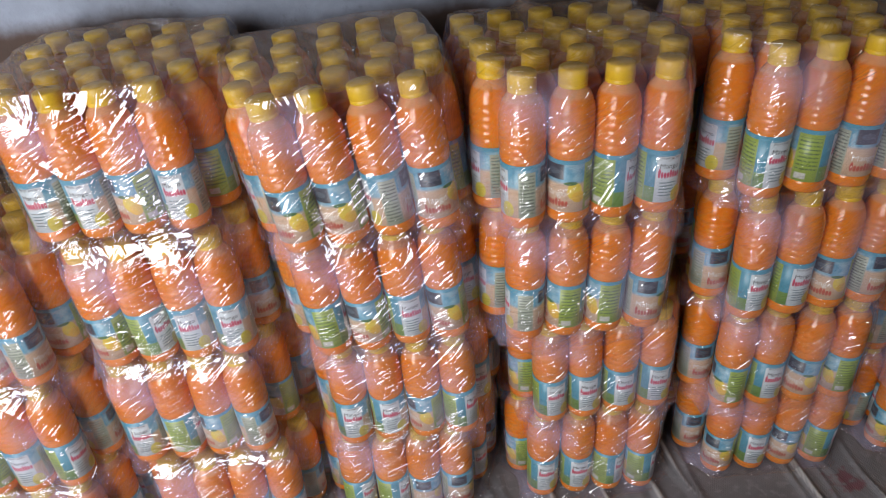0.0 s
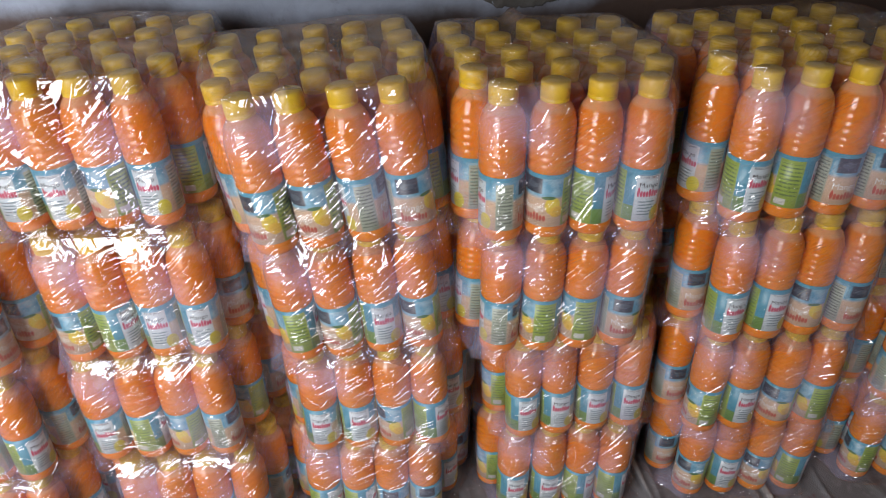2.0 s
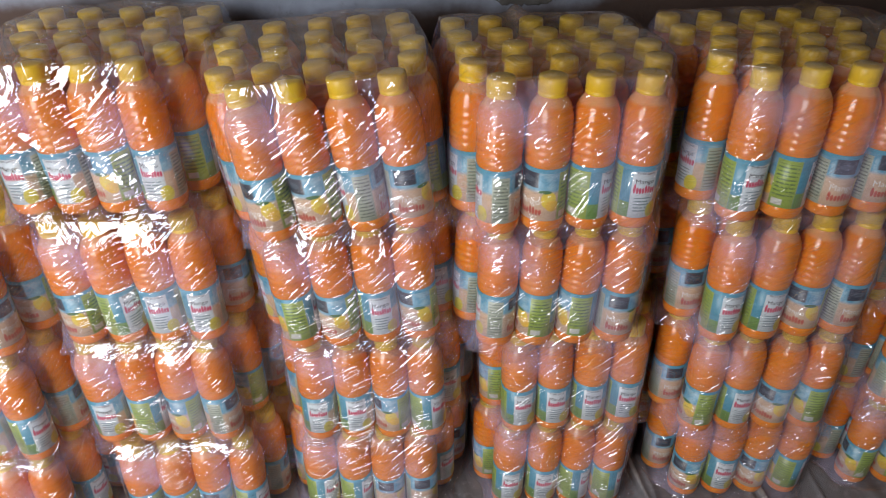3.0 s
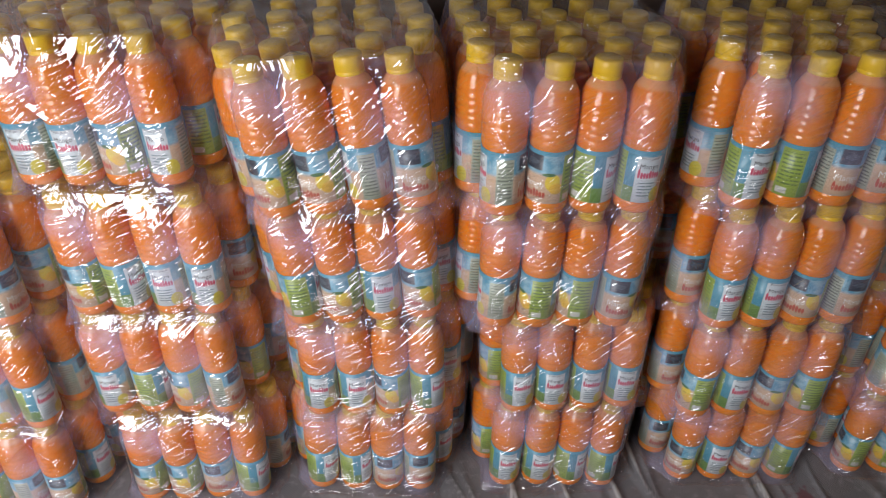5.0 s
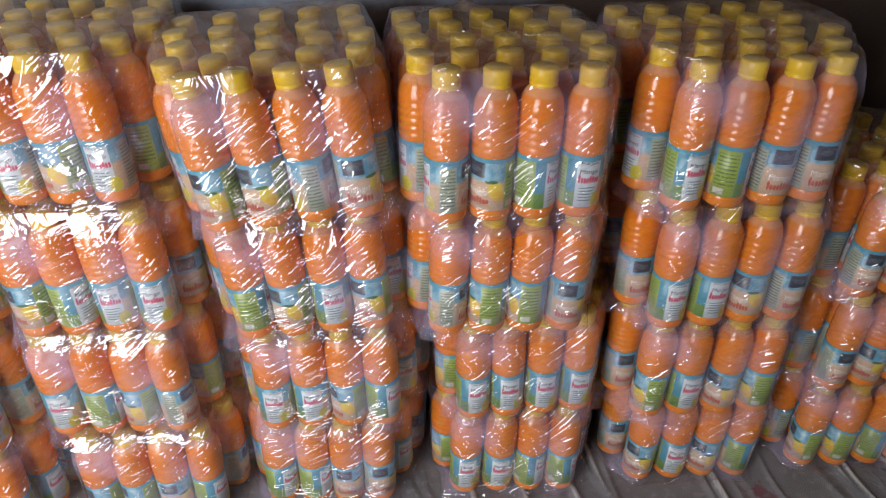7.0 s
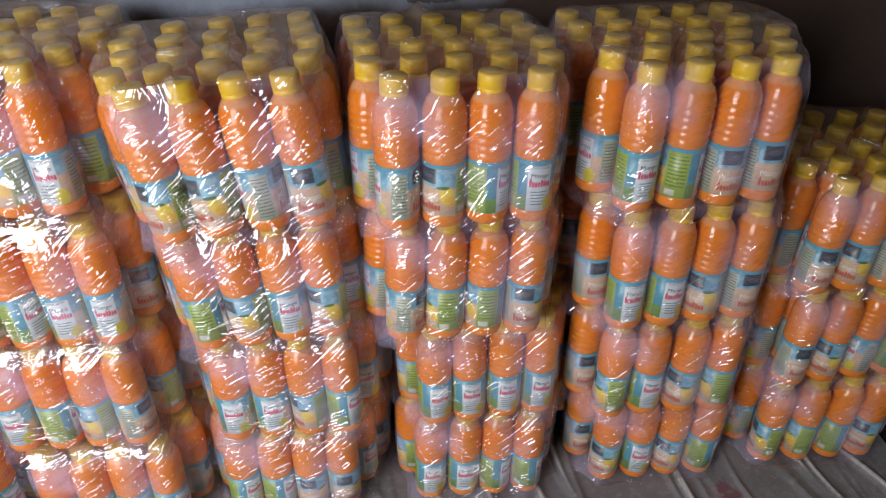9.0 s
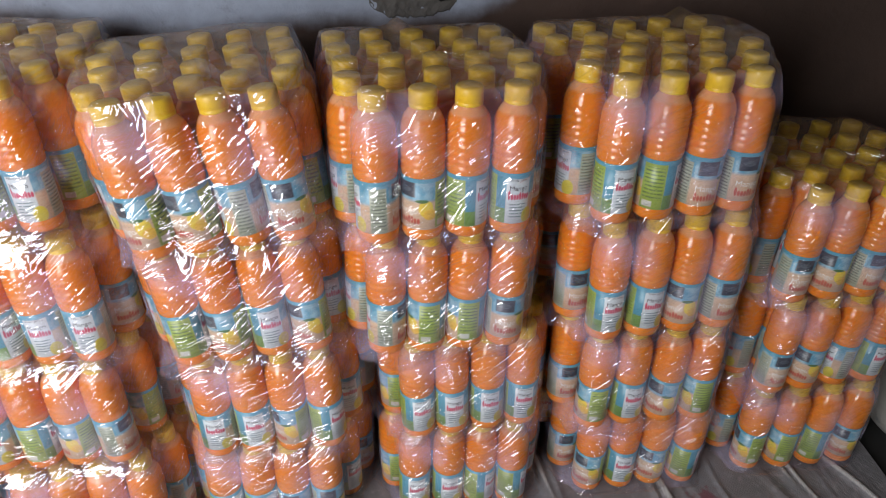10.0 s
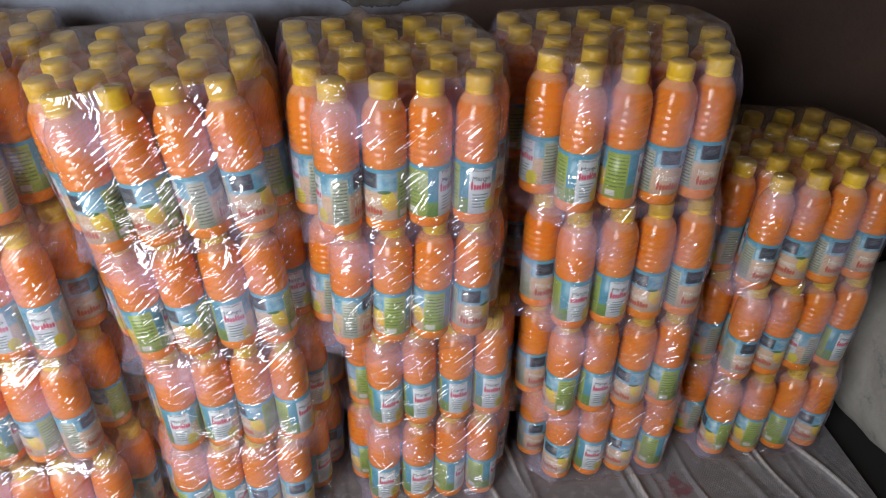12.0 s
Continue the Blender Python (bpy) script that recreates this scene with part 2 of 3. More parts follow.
def tarp_material():
    mat, nt, bsdf = material("woven_sack_tarpaulin")
    v = coords(nt)
    xy = nt.nodes.new("ShaderNodeSeparateXYZ")
    nt.links.new(v, xy.inputs[0])
    weave = calc(nt, "MULTIPLY", calc(nt, "SINE", calc(nt, "MULTIPLY", xy.outputs["X"], 2200.0)), calc(nt, "SINE", calc(nt, "MULTIPLY", xy.outputs["Y"], 2200.0)))
    big, fine = noise_tex(nt, v, 5.0, 6.0, 0.6), noise_tex(nt, v, 70.0, 4.0, 0.6)
    col = blend(nt, steps(nt, big, 0.3, 0.7), (0.15, 0.140, 0.150), (0.25, 0.235, 0.245))
    col = blend(nt, calc(nt, "MULTIPLY", steps(nt, fine, 0.5, 0.7), 0.5), col, (0.34, 0.32, 0.33))
    # highlights along the crease crests, painted in as a paler colour by height
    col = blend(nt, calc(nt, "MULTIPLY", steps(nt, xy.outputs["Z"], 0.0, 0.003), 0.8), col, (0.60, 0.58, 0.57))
    far = calc(nt, "ADD", calc(nt, "POWER", calc(nt, "SUBTRACT", xy.outputs["X"], 0.672), 2.0), calc(nt, "POWER", calc(nt, "SUBTRACT", xy.outputs["Y"], 0.846), 2.0))
    smear = calc(nt, "ADD", calc(nt, "SQRT", far), calc(nt, "MULTIPLY", calc(nt, "SUBTRACT", noise_tex(nt, v, 40.0, 5.0, 0.7), 0.5), 0.16))
    red = calc(nt, "MULTIPLY", calc(nt, "SUBTRACT", 1.0, steps(nt, smear, 0.004, 0.03)), 0.6)
    col = blend(nt, red, col, (0.22, 0.02, 0.045))
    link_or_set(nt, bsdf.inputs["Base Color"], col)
    bsdf.inputs["Roughness"].default_value = 0.48
    h = calc(nt, "ADD", calc(nt, "MULTIPLY", weave, 0.3), fine)
    link_or_set(nt, bsdf.inputs["Normal"], bump(nt, h, 0.4, 0.0015))
    return mat


M_JUICE, M_CAP, M_LABEL, M_FILM = juice_material(), cap_material(), label_material(), film_material()
M_PRINT = plain_material("white_print", (0.82, 0.80, 0.76), 0.4)
M_INK = plain_material("dark_print", (0.05, 0.03, 0.03), 0.4)
M_WALL = wall_material("blue_grey_distemper_over_brown_dado", (0.30, 0.33, 0.41), (0.046, 0.026, 0.019), 0.762)
M_SIDE = wall_material("flaking_white_plaster", (0.27, 0.25, 0.225), (0.25, 0.23, 0.21), -9.0, 0.9)
M_ROOM = wall_material("dark_unseen_room_plaster", (0.075, 0.058, 0.048), (0.05, 0.036, 0.028), 0.9)
M_CEILING = wall_material("dark_brown_unseen_ceiling", (0.085, 0.056, 0.038), (0.085, 0.056, 0.038), -9.0)
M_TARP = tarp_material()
M_GAP = plain_material("black_gap_slab", (0.012, 0.011, 0.010), 0.9)
M_GROUND = wall_material("pale_dry_earth", (0.42, 0.37, 0.30), (0.40, 0.35, 0.28), -9.0)
M_PATCH = wall_material("grey_cement_patch", (0.085, 0.075, 0.068), (0.08, 0.07, 0.06), -9.0)
M_BLACK = plain_material("plain_black_sheet", (0.012, 0.011, 0.012), 0.45)

# ---- mesh helpers ----


def mesh_of(name, verts, faces, mats, smooth=True, uvs=None):
    me = bpy.data.meshes.new(name)
    me.from_pydata(verts, [], faces)
    for m in mats if isinstance(mats, (list, tuple)) else [mats]:
        me.materials.append(m)
    if smooth:
        me.polygons.foreach_set("use_smooth", [True] * len(me.polygons))
    if uvs is not None:
        layer = me.uv_layers.new(name="UVMap")
        index = np.empty(len(me.loops), dtype=np.int32)
        me.loops.foreach_get("vertex_index", index)
        layer.data.foreach_set("uv", np.asarray(uvs, dtype=np.float32)[index].ravel())
    me.update()
    return me


def lathe(name, profile, segments, mat, knurl=0.0):
    """A turned solid about z from (radius, height) pairs, bottom to top, closed by points on the axis."""
    verts, faces = [], []
    for r, z in profile:
        for k in range(segments):
            a = 2 * math.pi * k / segments
            rr = r * (1 - knurl * (k % 2))
            verts.append((rr * math.cos(a), rr * math.sin(a), z))
    for j in range(len(profile) - 1):
        for k in range(segments):
            n = (k + 1) % segments
            faces.append((j * segments + k, j * segments + n, (j + 1) * segments + n, (j + 1) * segments + k))
    faces.append(tuple(range(segments - 1, -1, -1)))
    top = (len(profile) - 1) * segments
    faces.append(tuple(range(top, top + segments)))
    return mesh_of(name, verts, faces, mat)


def box_mesh(name, size, mat, bevel=0.0, cuts=0):
    bm = bmesh.new()
    bmesh.ops.create_cube(bm, size=1.0)
    bmesh.ops.scale(bm, vec=size, verts=bm.verts)
    if cuts:
        bmesh.ops.subdivide_edges(bm, edges=bm.edges[:], cuts=cuts, use_grid_fill=True)
    if bevel:
        bmesh.ops.bevel(bm, geom=bm.edges[:], offset=bevel, segments=2, affect="EDGES")
    me = bpy.data.meshes.new(name)
    bm.to_mesh(me)
    bm.free()
    me.materials.append(mat)
    return me


def under(name, mesh, parent, m=None, label=""):
    ob = new(name, mesh)
    ob.parent = parent
    if m is not None:
        ob.matrix_basis = m
    if label:
        ob["label"] = label
    return ob


# ---- setting ----
TURN = 5.0
ROW = pose(0, 0, 0, 0, 0, TURN)


def slab(name, size, at, mat, label, turn=0.0, cuts=0):
    ob = new(name, box_mesh(name, size, mat, 0.0, cuts))
    ob.matrix_world = pose(*at, 0, 0, turn)
    return tagged(ob, label, "wall" if "wall" in name else name.split("_")[0], kind="structure")


WALL_Y = 1.185
back = slab("wall_north", (4.6, 0.2, 2.7), (0.0, WALL_Y + 0.1, 1.35), M_WALL, "stained blue-grey wall above a dark brown dado", TURN)
# side and doorway walls are out of view, added dark to limit bounced light
slab("wall_east", (0.2, 2.9, 2.7), (2.0, 0.1, 1.35), M_ROOM, "unseen dark side wall added to close the room")
slab("wall_west", (0.2, 2.5, 2.7), (-2.3, 0.0, 1.35), M_ROOM, "unseen dark side wall added to close the room")
slab("wall_south_a", (0.5, 0.2, 2.7), (-1.95, -1.2, 1.35), M_ROOM, "unseen dark wall added beside the doorway")
slab("wall_south_b", (2.65, 0.2, 2.7), (0.725, -1.2, 1.35), M_ROOM, "unseen dark wall added beside the doorway")
slab("wall_south_c", (1.1, 0.2, 0.7), (-1.15, -1.2, 2.35), M_ROOM, "unseen dark wall added over the doorway")
# ceiling out of view, added; its dark brown keeps reflections dim and warm
slab("ceiling", (4.6, 3.2, 0.1), (-0.1, 0.2, 2.752), M_CEILING, "unseen dark brown ceiling added to dim light from above")
slab("ground", (400, 400, 0.1), (0, 0, -0.12), M_GROUND, "pale dry earth outside the doorway")


def tarp_floor():
    xs = [-2.2 + 0.06 * i for i in range(37)] + [0.0 + 0.0032 * i for i in range(323)]
    ys = [-1.1 + 0.05 * j for j in range(33)] + [0.55 + 0.012 * j for j in range(76)]
    rnd = random.Random(4)
    creases = [(rnd.uniform(-0.9, 1.05), rnd.uniform(-0.42, -0.05), rnd.uniform(0.003, 0.0075), rnd.uniform(0.004, 0.008)) for _ in range(70)]
    gx, gy = np.meshgrid(np.array(xs), np.array(ys))
    gz = np.zeros_like(gx)
    for c, slope, high, width in creases:
        wave = 0.006 * np.sin(gy * 23 + c * 40)
        d = (gx - c - slope * (gy - 0.85) - wave) / width
        gz = np.maximum(gz, high * np.exp(-d * d) * (0.55 + 0.45 * np.sin(gy * 11 + c * 70)))
    verts = [(x, y, z - 0.003 + 0.0015 * noise.noise((x * 9, y * 9, 0))) for x, y, z in zip(gx.ravel().tolist(), gy.ravel().tolist(), gz.ravel().tolist())]
    n = len(xs)
    faces = [(j * n + i, j * n + i + 1, j * n + n + i + 1, j * n + n + i) for j in range(len(ys) - 1) for i in range(n - 1)]
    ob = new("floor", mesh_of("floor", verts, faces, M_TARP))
    return tagged(ob, "grey woven tarpaulin floor with raised creases", "floor", kind="structure")


tarp_floor()
# near-black slab that shows past the tarpaulin's right edge
slab("floor_slab", (4.5, 3.0, 0.06), (-0.1, 0.2, -0.045), M_GAP, "near-black slab under the tarpaulin")



def ragged_sheet(name, x0, x1, z0, z1, off, depth, mat, seed, label, category):
    """An irregular crumpled sheet against the north wall, with a torn outline."""
    n, m = 60, 24
    verts, faces = [], []
    for side in (0, 1):
        for j in range(m + 1):
            for i in range(n + 1):
                a, b = i / n, j / m
                x = x0 + (x1 - x0) * a
                bottom = z0 + 0.35 * (z1 - z0) * abs(2 * a - 1) ** 3 + 0.012 * noise.noise((a * 7, 0, seed)) + 0.004 * noise.noise((a * 31, 0, seed))
                z = bottom + (z1 - bottom) * b
                fold = depth * (0.6 + 0.5 * noise.noise((a * 9, b * 4, seed)) + 0.25 * noise.noise((a * 25, b * 12, seed)))
                y = WALL_Y + 0.0875 * x - off - (fold if side == 0 else 0.0)
                verts.append((x, y, z))
    w = n + 1
    half = w * (m + 1)
    for j in range(m):
        for i in range(n):
            a = j * w + i
            faces.append((a, a + 1, a + w + 1, a + w))
            faces.append((half + a, half + a + w, half + a + w + 1, half + a + 1))
    rim = [i for i in range(w)] + [j * w + n for j in range(1, m + 1)] + [m * w + i for i in range(n - 1, -1, -1)] + [j * w for j in range(m - 1, 0, -1)]
    for a, b in zip(rim, rim[1:] + rim[:1]):
        faces.append((a, half + a, half + b, b))
    return tagged(new(name, mesh_of(name, verts, faces, mat)), label, category)


# black ragged shape on the wall, built as a crumpled sheet
ragged_sheet("black_ragged_sheet", 0.055, 0.300, 0.800, 0.985, 0.002, 0.016, M_BLACK, 3.0, "crumpled black sheet with a ragged edge on the stained wall", "plastic sheet")
tagged(ragged_sheet("plaster_patch", 0.095, 0.235, 0.768, 0.835, -0.002, 0.006, M_PATCH, 8.0, "rough grey cement patch on the painted wall", "plaster patch"), kind="structure")

# ---- bottles ----
H = 0.1990
BOTTLE = [(0.0180, 0.0035), (0.0228, 0.002), (0.0256, 0.005), (0.0268, 0.010), (0.0272, 0.015), (0.0270, 0.0175), (0.0262, 0.0190), (0.0262, 0.0880), (0.0269, 0.0895)]
for k in range(5):
    z = 0.0925 + 0.0094 * k
    bulge = 0.0274 + 0.0006 * math.sin(math.pi * (k + 1) / 6.2)
    BOTTLE += [(bulge - 0.0002, z), (bulge, z + 0.0030), (bulge - 0.0002, z + 0.0062), (bulge - 0.0011, z + 0.0078)]
BOTTLE += [(0.0276, 0.1405), (0.0272, 0.1455), (0.0262, 0.151), (0.0245, 0.1565), (0.0222, 0.1615), (0.0195, 0.1655), (0.0172, 0.1685), (0.0156, 0.171), (0.0150, 0.176)]
ME_BODY = lathe("bottle", BOTTLE, 18, M_JUICE)
ME_CAP = lathe("cap", [(0.0163, 0.1708), (0.0168, 0.1713), (0.0168, 0.1740), (0.0160, 0.1748), (0.0160, 0.1756), (0.0170, 0.1764), (0.0167, 0.1900), (0.0161, 0.1920), (0.0145, 0.1930)], 28, M_CAP, 0.014)


def label_mesh():
    r, z0, z1, n = 0.0271, 0.0190, 0.0880, 28
    verts, faces, uvs = [], [], []
    for k in range(n + 1):
        a = 2 * math.pi * k / n
        for rr, z, w in ((r - 0.0008, z0, 0.0), (r, z0 + 0.0002, 0.0), (r, z1 - 0.0002, 1.0), (r - 0.0008, z1, 1.0)):
            verts.append((rr * math.cos(a), rr * math.sin(a), z))
            uvs.append((k / n, w))
    for k in range(n):
        for j in range(3):
            a = 4 * k + j
            faces.append((a, a + 4, a + 5, a + 1))
    return mesh_of("label", verts, faces, M_LABEL, True, uvs)


def lettering(words):
    """Words bent round the label."""
    bm_verts, bm_faces, slots = [], [], []
    for body, size, turn, z, slot, r in words:
        cu = bpy.data.curves.new("words", "FONT")
        cu.body, cu.size, cu.align_x, cu.resolution_u = body, size, "CENTER", 2
        ob = bpy.data.objects.new("words", cu)
        scene.collection.objects.link(ob)
        dg = bpy.context.evaluated_depsgraph_get()
        me = bpy.data.meshes.new_from_object(ob.evaluated_get(dg))
        base = len(bm_verts)
        for v in me.vertices:
            a = turn * 2 * math.pi + v.co.x / r
            bm_verts.append((r * math.cos(a), r * math.sin(a), z + v.co.y))
        for p in me.polygons:
            bm_faces.append([base + i for i in p.vertices])
            slots.append(slot)
        bpy.data.objects.remove(ob)
        bpy.data.curves.remove(cu)
        bpy.data.meshes.remove(me)
    me = mesh_of("lettering", bm_verts, bm_faces, [M_PRINT, M_INK], False)
    me.polygons.foreach_set("material_index", slots)
    return me


ME_LABEL = label_mesh()
ME_FRONT = lettering((("Mango", 0.0118, 0.120, 0.0410, 0, 0.02727),))
ME_REAR = lettering((("Mango", 0.0090, 0.69, 0.0655, 1, 0.02727), ("Fruit Juice", 0.0056, 0.69, 0.0775, 1, 0.02727)))

# which side of its label a bottle shows: middle of that side round the label
SIDES = {"n": 0.12, "b": 0.26, "g": 0.43, "s": 0.55, "w": 0.69, "y": 0.80, "t": 0.92}

DEPTH = 0.0585


def layout(rnd, pitch):
    """Foot places of the 24 bottles of a pack, from the middle of its front row of four."""
    spots = []
    shift = [0.0, 0.0, rnd.choice((0.4, 0.45, 0.1)), rnd.uniform(-0.1, 0.1), rnd.uniform(-0.15, 0.15)]
    for row in range(5):
        count = 4 if row == 0 else 5
        for k in range(count):
            x = (k - (count - 1) / 2 + shift[row]) * pitch + rnd.uniform(-0.0012, 0.0012)
            spots.append((x, row * DEPTH + rnd.uniform(-0.0015, 0.0015)))
    return spots


def hull(points):
    pts = sorted(set(points))

    def half(seq):
        out = []
        for p in seq:
            while len(out) > 1 and (out[-1][0] - out[-2][0]) * (p[1] - out[-2][1]) - (out[-1][1] - out[-2][1]) * (p[0] - out[-2][0]) <= 0:
                out.pop()
            out.append(p)
        return out[:-1]

    return half(pts) + half(reversed(pts))


def reach(cx, cy, ux, uy, poly):
    """How far the way (ux, uy) from inside goes to the polygon's edge."""
    best = 1.0
    for (ax, ay), (bx, by) in zip(poly, poly[1:] + poly[:1]):
        ex, ey = bx - ax, by - ay
        den = ux * ey - uy * ex
        if abs(den) < 1e-12:
            continue
        t = ((ax - cx) * ey - (ay - cy) * ex) / den
        s = ((ax - cx) * uy - (ay - cy) * ux) / den
        if t > 0 and -1e-9 <= s <= 1 + 1e-9:
            best = t
            break
    return best


def union_reach(cx, cy, ux, uy, spots, r):
    best = 0.0
    for x, y in spots:
        dx, dy = x - cx, y - cy
        along, off = dx * ux + dy * uy, dx * uy - dy * ux
        if along > 0 and abs(off) < r:
            best = max(best, along + math.sqrt(r * r - off * off))
    return best


def crease_field(u, z, rnd, around, count):
    """Long thin folds of the film over arrays of arc length and height: fans pulled from one point, and single folds."""
    out = np.zeros_like(u)

    def fold(u0, z0, slant, half, width, high, bow):
        c, s = math.cos(radians(slant)), math.sin(radians(slant))
        du = (u - u0 + around / 2) % around - around / 2
        along, off = du * c + (z - z0) * s, -du * s + (z - z0) * c
        off = off + bow * along * along / half
        np.add(out, high * np.exp(-np.sqrt((off / width) ** 2 + 0.06)) * np.clip(1 - (along / half) ** 2, 0, 1) ** 0.7, out=out)

    for _ in range(int(count * 0.15)):
        u0, z0 = rnd.uniform(0, around), rnd.uniform(0.02, 0.18)
        slant = rnd.choice((rnd.uniform(28, 65), rnd.uniform(28, 65), rnd.uniform(70, 110), rnd.uniform(115, 150)))
        for _ in range(rnd.randint(3, 7)):
            tilt = slant + rnd.uniform(-16, 16)
            half = rnd.uniform(0.018, 0.050)
            fold(u0 + half * math.cos(radians(tilt)) + rnd.uniform(-0.006, 0.006), z0 + half * math.sin(radians(tilt)) + rnd.uniform(-0.006, 0.006),
                 tilt, half, rnd.uniform(0.0018, 0.0032), rnd.uniform(0.0008, 0.0024), rnd.uniform(-0.1, 0.1))
    for _ in range(int(count * 0.45)):
        slant = rnd.uniform(25, 70) if rnd.random() < 0.6 else rnd.uniform(75, 150)
        fold(rnd.uniform(0, around), rnd.uniform(0.0, 0.19), slant, rnd.uniform(0.012, 0.06), rnd.uniform(0.0020, 0.0042), rnd.uniform(0.0008, 0.0026), rnd.uniform(-0.15, 0.15))
    # a few broad slack buckles
    for _ in range(int(count * 0.14)):
        fold(rnd.uniform(0, around), rnd.uniform(0.0, 0.19), rnd.uniform(30, 140), rnd.uniform(0.03, 0.08), rnd.uniform(0.007, 0.013), rnd.uniform(0.002, 0.0055), rnd.uniform(-0.15, 0.15))
    return out


def film_mesh(spots, seed, low, loose, shear):
    """Shrunk film round the bottles: a wrinkled sleeve, the tented top and a gathered hem."""
    rnd = random.Random(int(seed * 100))
    ring = lambda r: hull([(x + r * math.cos(a * math.pi / 8), y + r * math.sin(a * math.pi / 8)) for x, y in spots for a in range(16)])
    cx, cy = sum(p[0] for p in spots) / len(spots), sum(p[1] for p in spots) / len(spots)
    wide, narrow = ring(0.0304), ring(0.0190)
    # closer steps on the front and the sides
    angles = [math.pi * (0.95 + 1.1 * k / 340) for k in range(340)] + [math.pi * (0.05 + 0.9 * k / 50) for k in range(50)]
    n = len(angles)
    ways = [(math.cos(a), math.sin(a)) for a in angles]
    d_wide = [reach(cx, cy, *w, wide) for w in ways]
    d_cap = [reach(cx, cy, *w, narrow) for w in ways]
    d_union = [max(union_reach(cx, cy, *w, spots, 0.0290), d * 0.9) for w, d in zip(ways, d_wide)]
    levels = [(-0.016, 0), (-0.013, 0), (-0.010, 0), (-0.007, 0), (-0.003, 0)] + [(0.003 + 0.0028 * j, 1) for j in range(52)] + [(0.1488 + 0.0031 * j, 2) for j in range(15)] + [(0.1950, 2)]
    arc = [0.0]
    for k in range(n):
        m = (k + 1) % n
        arc.append(arc[-1] + math.hypot(ways[k][0] * d_wide[k] - ways[m][0] * d_wide[m], ways[k][1] * d_wide[k] - ways[m][1] * d_wide[m]))
    around = arc[-1]
    grid_u, grid_z = np.meshgrid(np.array(arc[:-1]), np.array([z for z, _ in levels]))
    folds = crease_field(grid_u, grid_z, rnd, around, int(115 * loose))
    corners = [rnd.uniform(1.21, 1.27) * math.pi, rnd.uniform(1.73, 1.79) * math.pi]
    ear = [max(0.0, 1 - min(abs(a - c) for c in corners) / 0.13) for a in angles]
    peak = rnd.choice((0.28, 0.33, 0.72, 0.15)) * 2 * math.pi
    verts, uvs, faces = [], [], []
    for j, (z, zone) in enumerate(levels):
        for k in range(n):
            ux, uy = ways[k]
            u = arc[k]
            gap = d_wide[k] - d_union[k]
            tight = 0.32 if zone == 1 else 0.15
            tight *= 0.6 + 0.8 * noise.noise((u * 9, z * 6, seed + 21))
            d = d_wide[k] - max(0.0, tight) * min(gap, 0.012)
            zz = z
            if zone == 2:
                t = min(1.0, (z - 0.146) / 0.048) ** 1.5
                d = d * (1 - t) + d_cap[k] * t
                tent = max(0.0, noise.noise((u * 7, 1.0, seed + 13))) + max(0.0, 1 - abs((angles[k] - peak + math.pi) % (2 * math.pi) - math.pi) / 0.12)
                zz += 0.012 * tent * t
                d += 0.010 * tent * t
            d += folds[j, k] + 0.0014 * noise.noise((u * 18, z * 18, seed + 3))
            if z < 0.035:
                d += 0.009 * ear[k] * min(1.0, (0.035 - z) / 0.035)
            if zone == 0:
                hang = noise.noise((u * 16, 0.3, seed + 5))
                d += (0.004 - z) * (0.35 + 0.7 * hang)
                zz = max(low, z * (0.45 + 1.1 * max(0.0, hang) + 0.5 * ear[k]))
            verts.append((cx + ux * d + shear * zz, cy + uy * d, zz))
            uvs.append((u, z))
    rows = len(levels)
    for s in (0.9, 0.8, 0.68, 0.55, 0.4, 0.25, 0.1):
        for k in range(n):
            ux, uy = ways[k]
            d = d_cap[k] * s
            x, y = cx + ux * d, cy + uy * d
            near = min((x - a) ** 2 + (y - b) ** 2 for a, b in spots) ** 0.5
            dip = 0.0035 * min(1.0, max(0.0, (near - 0.015) / 0.014))
            verts.append((x + shear * 0.1955, y, 0.1958 - dip + 0.0015 * noise.noise((x * 30, y * 30, seed))))
            uvs.append((arc[k], 0.2 + d_cap[k] * (1 - s)))
        rows += 1
    for j in range(rows - 1):
        for k in range(n):
            m = (k + 1) % n
            faces.append((j * n + k, j * n + m, (j + 1) * n + m, (j + 1) * n + k))
    faces.append(tuple(range((rows - 1) * n, rows * n)))
    return mesh_of("film", verts, faces, M_FILM, True, uvs)


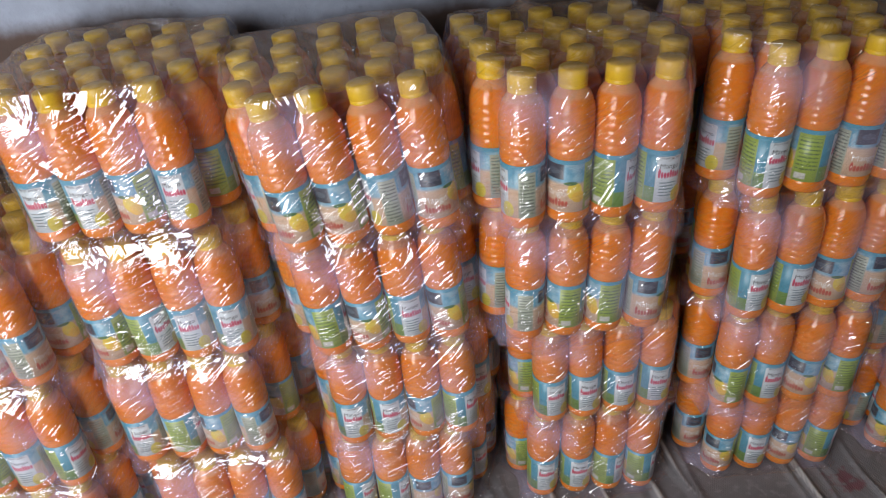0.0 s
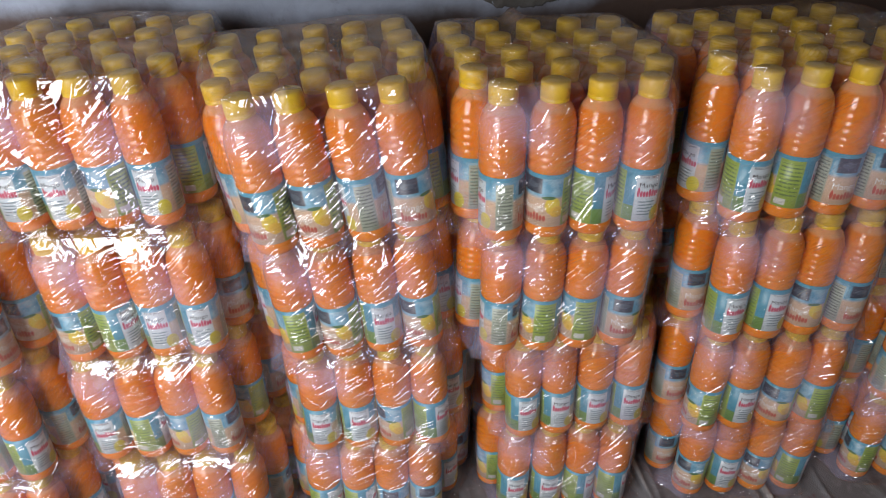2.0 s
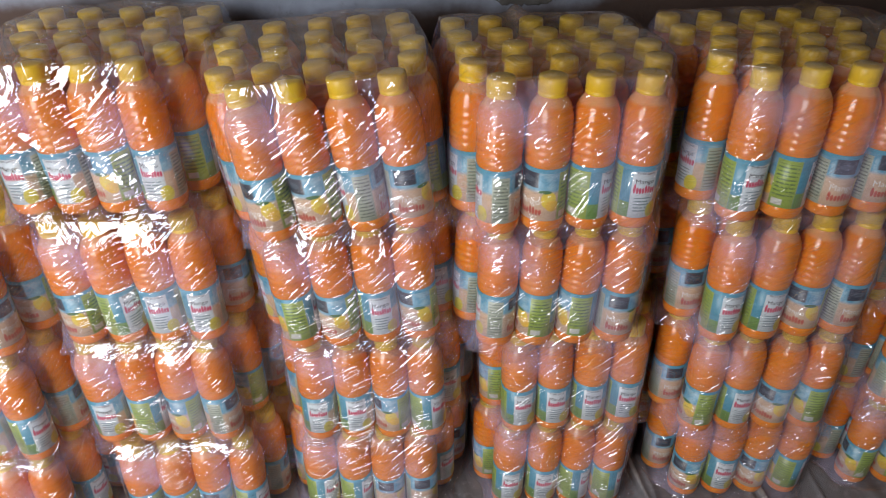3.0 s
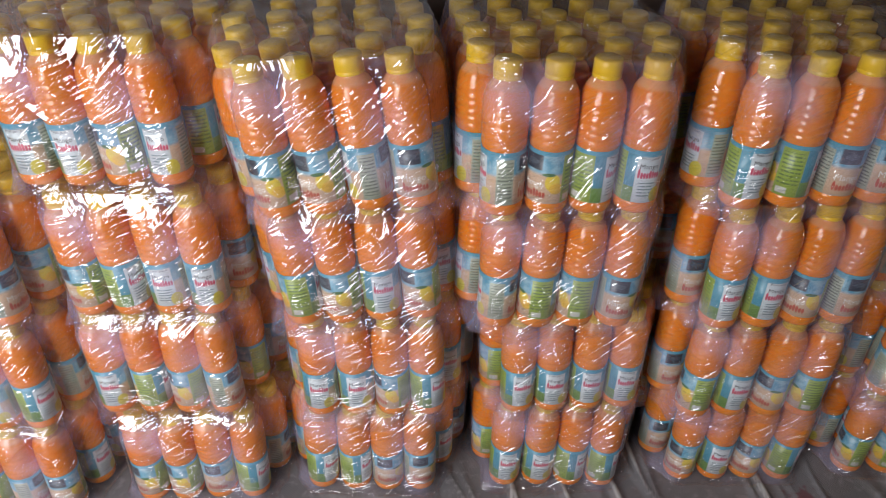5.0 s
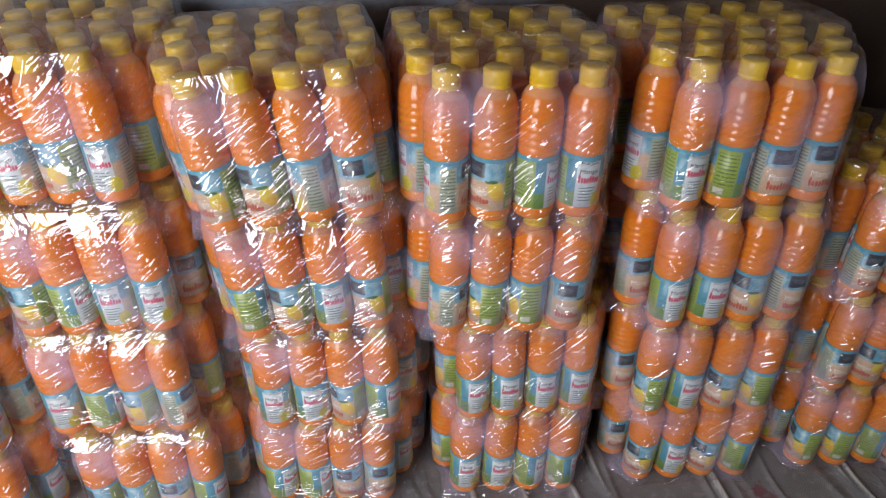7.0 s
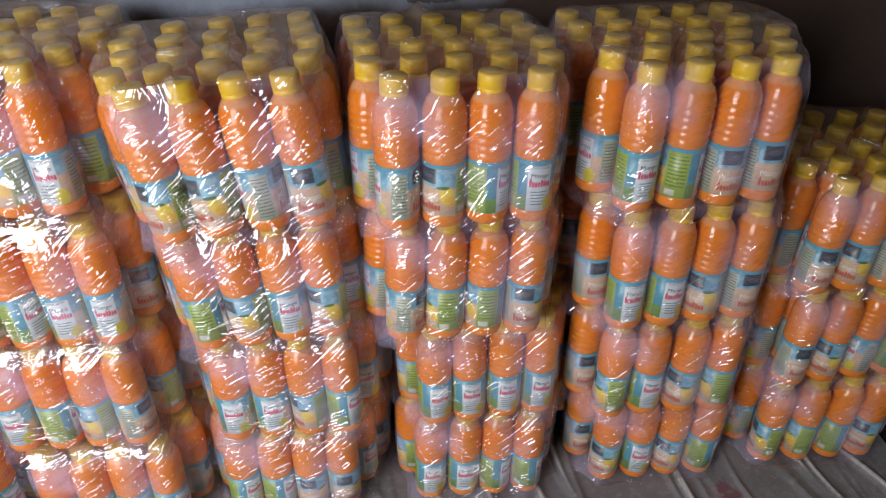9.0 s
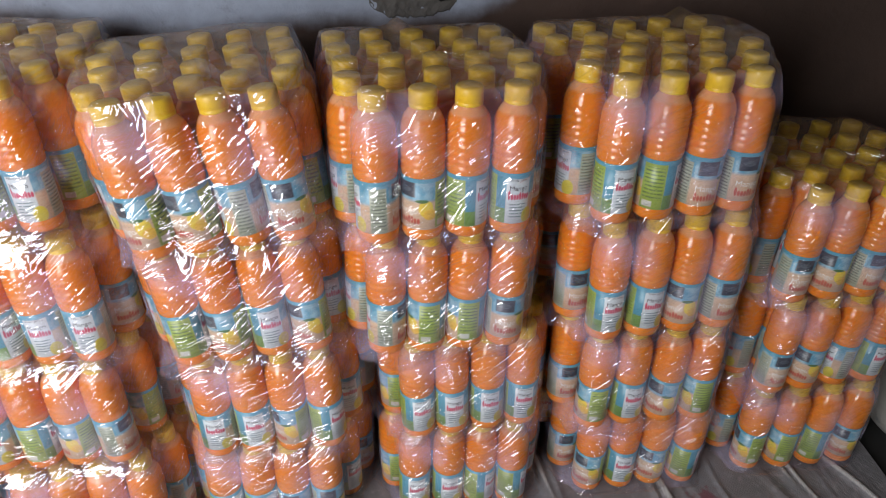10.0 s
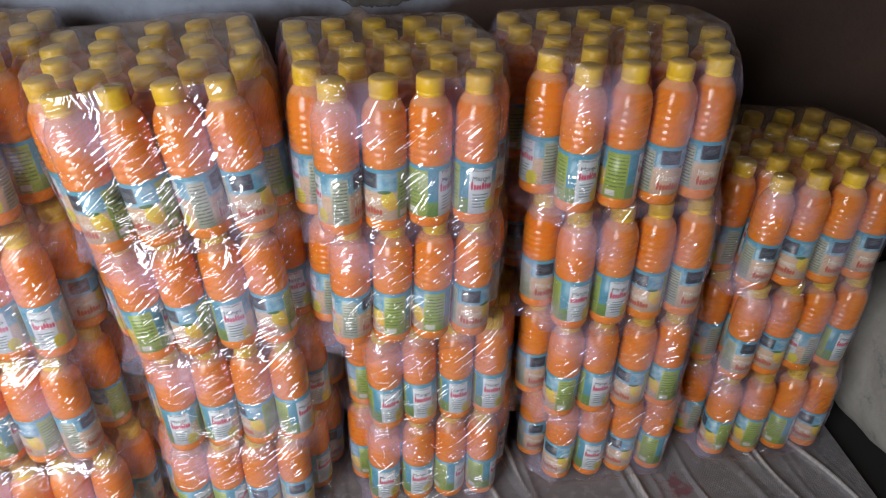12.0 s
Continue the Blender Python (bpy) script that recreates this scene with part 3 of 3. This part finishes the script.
def pack(x, y, layer, lean, seed, yaw, pitch, label, sides, loose=1.0):
    """A shrink-wrapped pack of 24 bottles; x, y: the middle of its front row at the height of the labels.
    Part of its lean is the pack's own, the rest is the bottles tipping inside the film."""
    rnd = random.Random(seed)
    roll, tip = 0.35 * lean, 0.65 * lean
    base = new("juice_bottle_pack")
    base.matrix_world = pose(x - 0.088 * math.sin(radians(lean)), y, layer * H + 0.002, 0, roll, yaw)
    tagged(base, label, "bottle pack", "stacked juice packs")
    spots = layout(rnd, pitch)
    for k, (sx, sy) in enumerate(spots):
        turn = rnd.uniform(0, 360)
        if k < len(sides):
            turn = -90 - 360 * SIDES[sides[k]] + rnd.uniform(-9, 9)
        body = under("bottle", ME_BODY, base, pose(sx, sy, 0, rnd.uniform(-0.9, 0.9), tip + rnd.uniform(-0.9, 0.9), 0) @ pose(0, 0, 0, 0, 0, turn))
        under("cap", ME_CAP, body)
        under("label", ME_LABEL, body)
        under("lettering", ME_FRONT, body)
        under("lettering", ME_REAR, body)
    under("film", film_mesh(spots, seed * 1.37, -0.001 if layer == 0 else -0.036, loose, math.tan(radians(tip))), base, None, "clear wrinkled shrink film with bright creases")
    return base


def sack(x, y, z, sx, sy, sz, seed, label):
    """A filled woven sack: a slumped cushion with creases and a pinched seam."""
    bm = bmesh.new()
    bmesh.ops.create_cube(bm, size=2.0)
    bmesh.ops.subdivide_edges(bm, edges=bm.edges[:], cuts=22, use_grid_fill=True)
    for v in bm.verts:
        p = v.co.copy()
        r = max((abs(p.x) ** 5 + abs(p.y) ** 5 + abs(p.z) ** 3.2) ** (1 / 4.4), 1e-6)
        p = p / r * max(abs(p.x), abs(p.y), abs(p.z))
        p *= 1 + 0.05 * noise.noise(p * 1.6 + Vector((seed, 0, 0))) + 0.018 * noise.noise(p * 6 + Vector((seed, 3, 0)))
        v.co = Vector((p.x * sx, p.y * sy, max(0.0, p.z * 0.5 + 0.5) * sz))
    me = bpy.data.meshes.new("filled_sack")
    bm.to_mesh(me)
    bm.free()
    me.materials.append(M_SIDE)
    me.polygons.foreach_set("use_smooth", [True] * len(me.polygons))
    ob = new("filled_sack", me)
    ob.matrix_world = pose(x, y, z, 0, 0, 8)
    return tagged(ob, label, "sack")


sack(1.305, 1.02, -0.045, 0.23, 0.17, 0.34, 1.0, "dirty white filled sack with grey stains, on the floor")
sack(1.325, 0.70, -0.045, 0.235, 0.165, 0.25, 5.0, "smooth pale filled sack lying on the floor")

# ---- the stacks: middle of each front row (x, y, yaw, lean), from the floor up ----
STACKS = [
    [(-0.670, 0.784, 4.0, 0.0), (-0.662, 0.784, 3.0, -1.0), (-0.655, 0.786, 4.0, -2.0)],
    [(-0.369, 0.827, 5.0, 0.0), (-0.390, 0.832, 2.0, -1.5), (-0.384, 0.827, 3.5, -2.5), (-0.410, 0.840, 1.0, -3.0)],
    [(-0.084, 0.858, 1.0, 0.0), (-0.072, 0.842, 3.0, -1.5), (-0.085, 0.827, 5.5, -5.0), (-0.094, 0.791, 8.5, -6.5)],
    [(0.232, 0.880, 2.0, 0.0), (0.236, 0.866, 5.5, -1.0), (0.192, 0.827, 3.0, 1.0), (0.186, 0.803, 5.5, 0.0)],
    [(0.551, 0.906, 3.0, 1.0), (0.524, 0.864, 3.0, 0.5), (0.512, 0.845, 5.5, -0.5), (0.496, 0.840, 7.5, 0.0)],
    [(0.868, 0.932, 2.0, 1.0), (0.858, 0.928, 7.0, 1.5), (0.838, 0.916, 5.0, 2.0)],
]
PITCHES = (0.0563, 0.0566, 0.0560, 0.0560, 0.0592, 0.0620)
PLACES = ("standing on the tarpaulin", "second in its stack", "third in its stack", "topping its stack")
SHOWN = (
    ("wbtn", "tbws", "nwtt"),
    ("bbnst", "wgbtt", "bswwt", "wwbwt"),
    ("ssnnt", "wwbst", "gbwbt", "bbtnt"),
    ("wwssg", "wwwwg", "tggnt", "tbswt"),
    ("bwbsn", "gwbgn", "wwbnn", "wsnnt"),
    ("ggsbt", "nbtwt", "nbnnt"),
)
for s, stack in enumerate(STACKS):
    for layer, (px, py, yaw, lean) in enumerate(stack):
        place = "topping its stack" if layer == len(stack) - 1 else PLACES[layer]
        pack(px, py, layer, lean, 10 * s + layer + 1, yaw, PITCHES[s],
             "film-wrapped pack of orange mango juice bottles " + place, SHOWN[s][layer], 1.35 if (s, layer) == (1, 3) else 1.0 + 0.2 * math.sin(5 * s + 2 * layer))
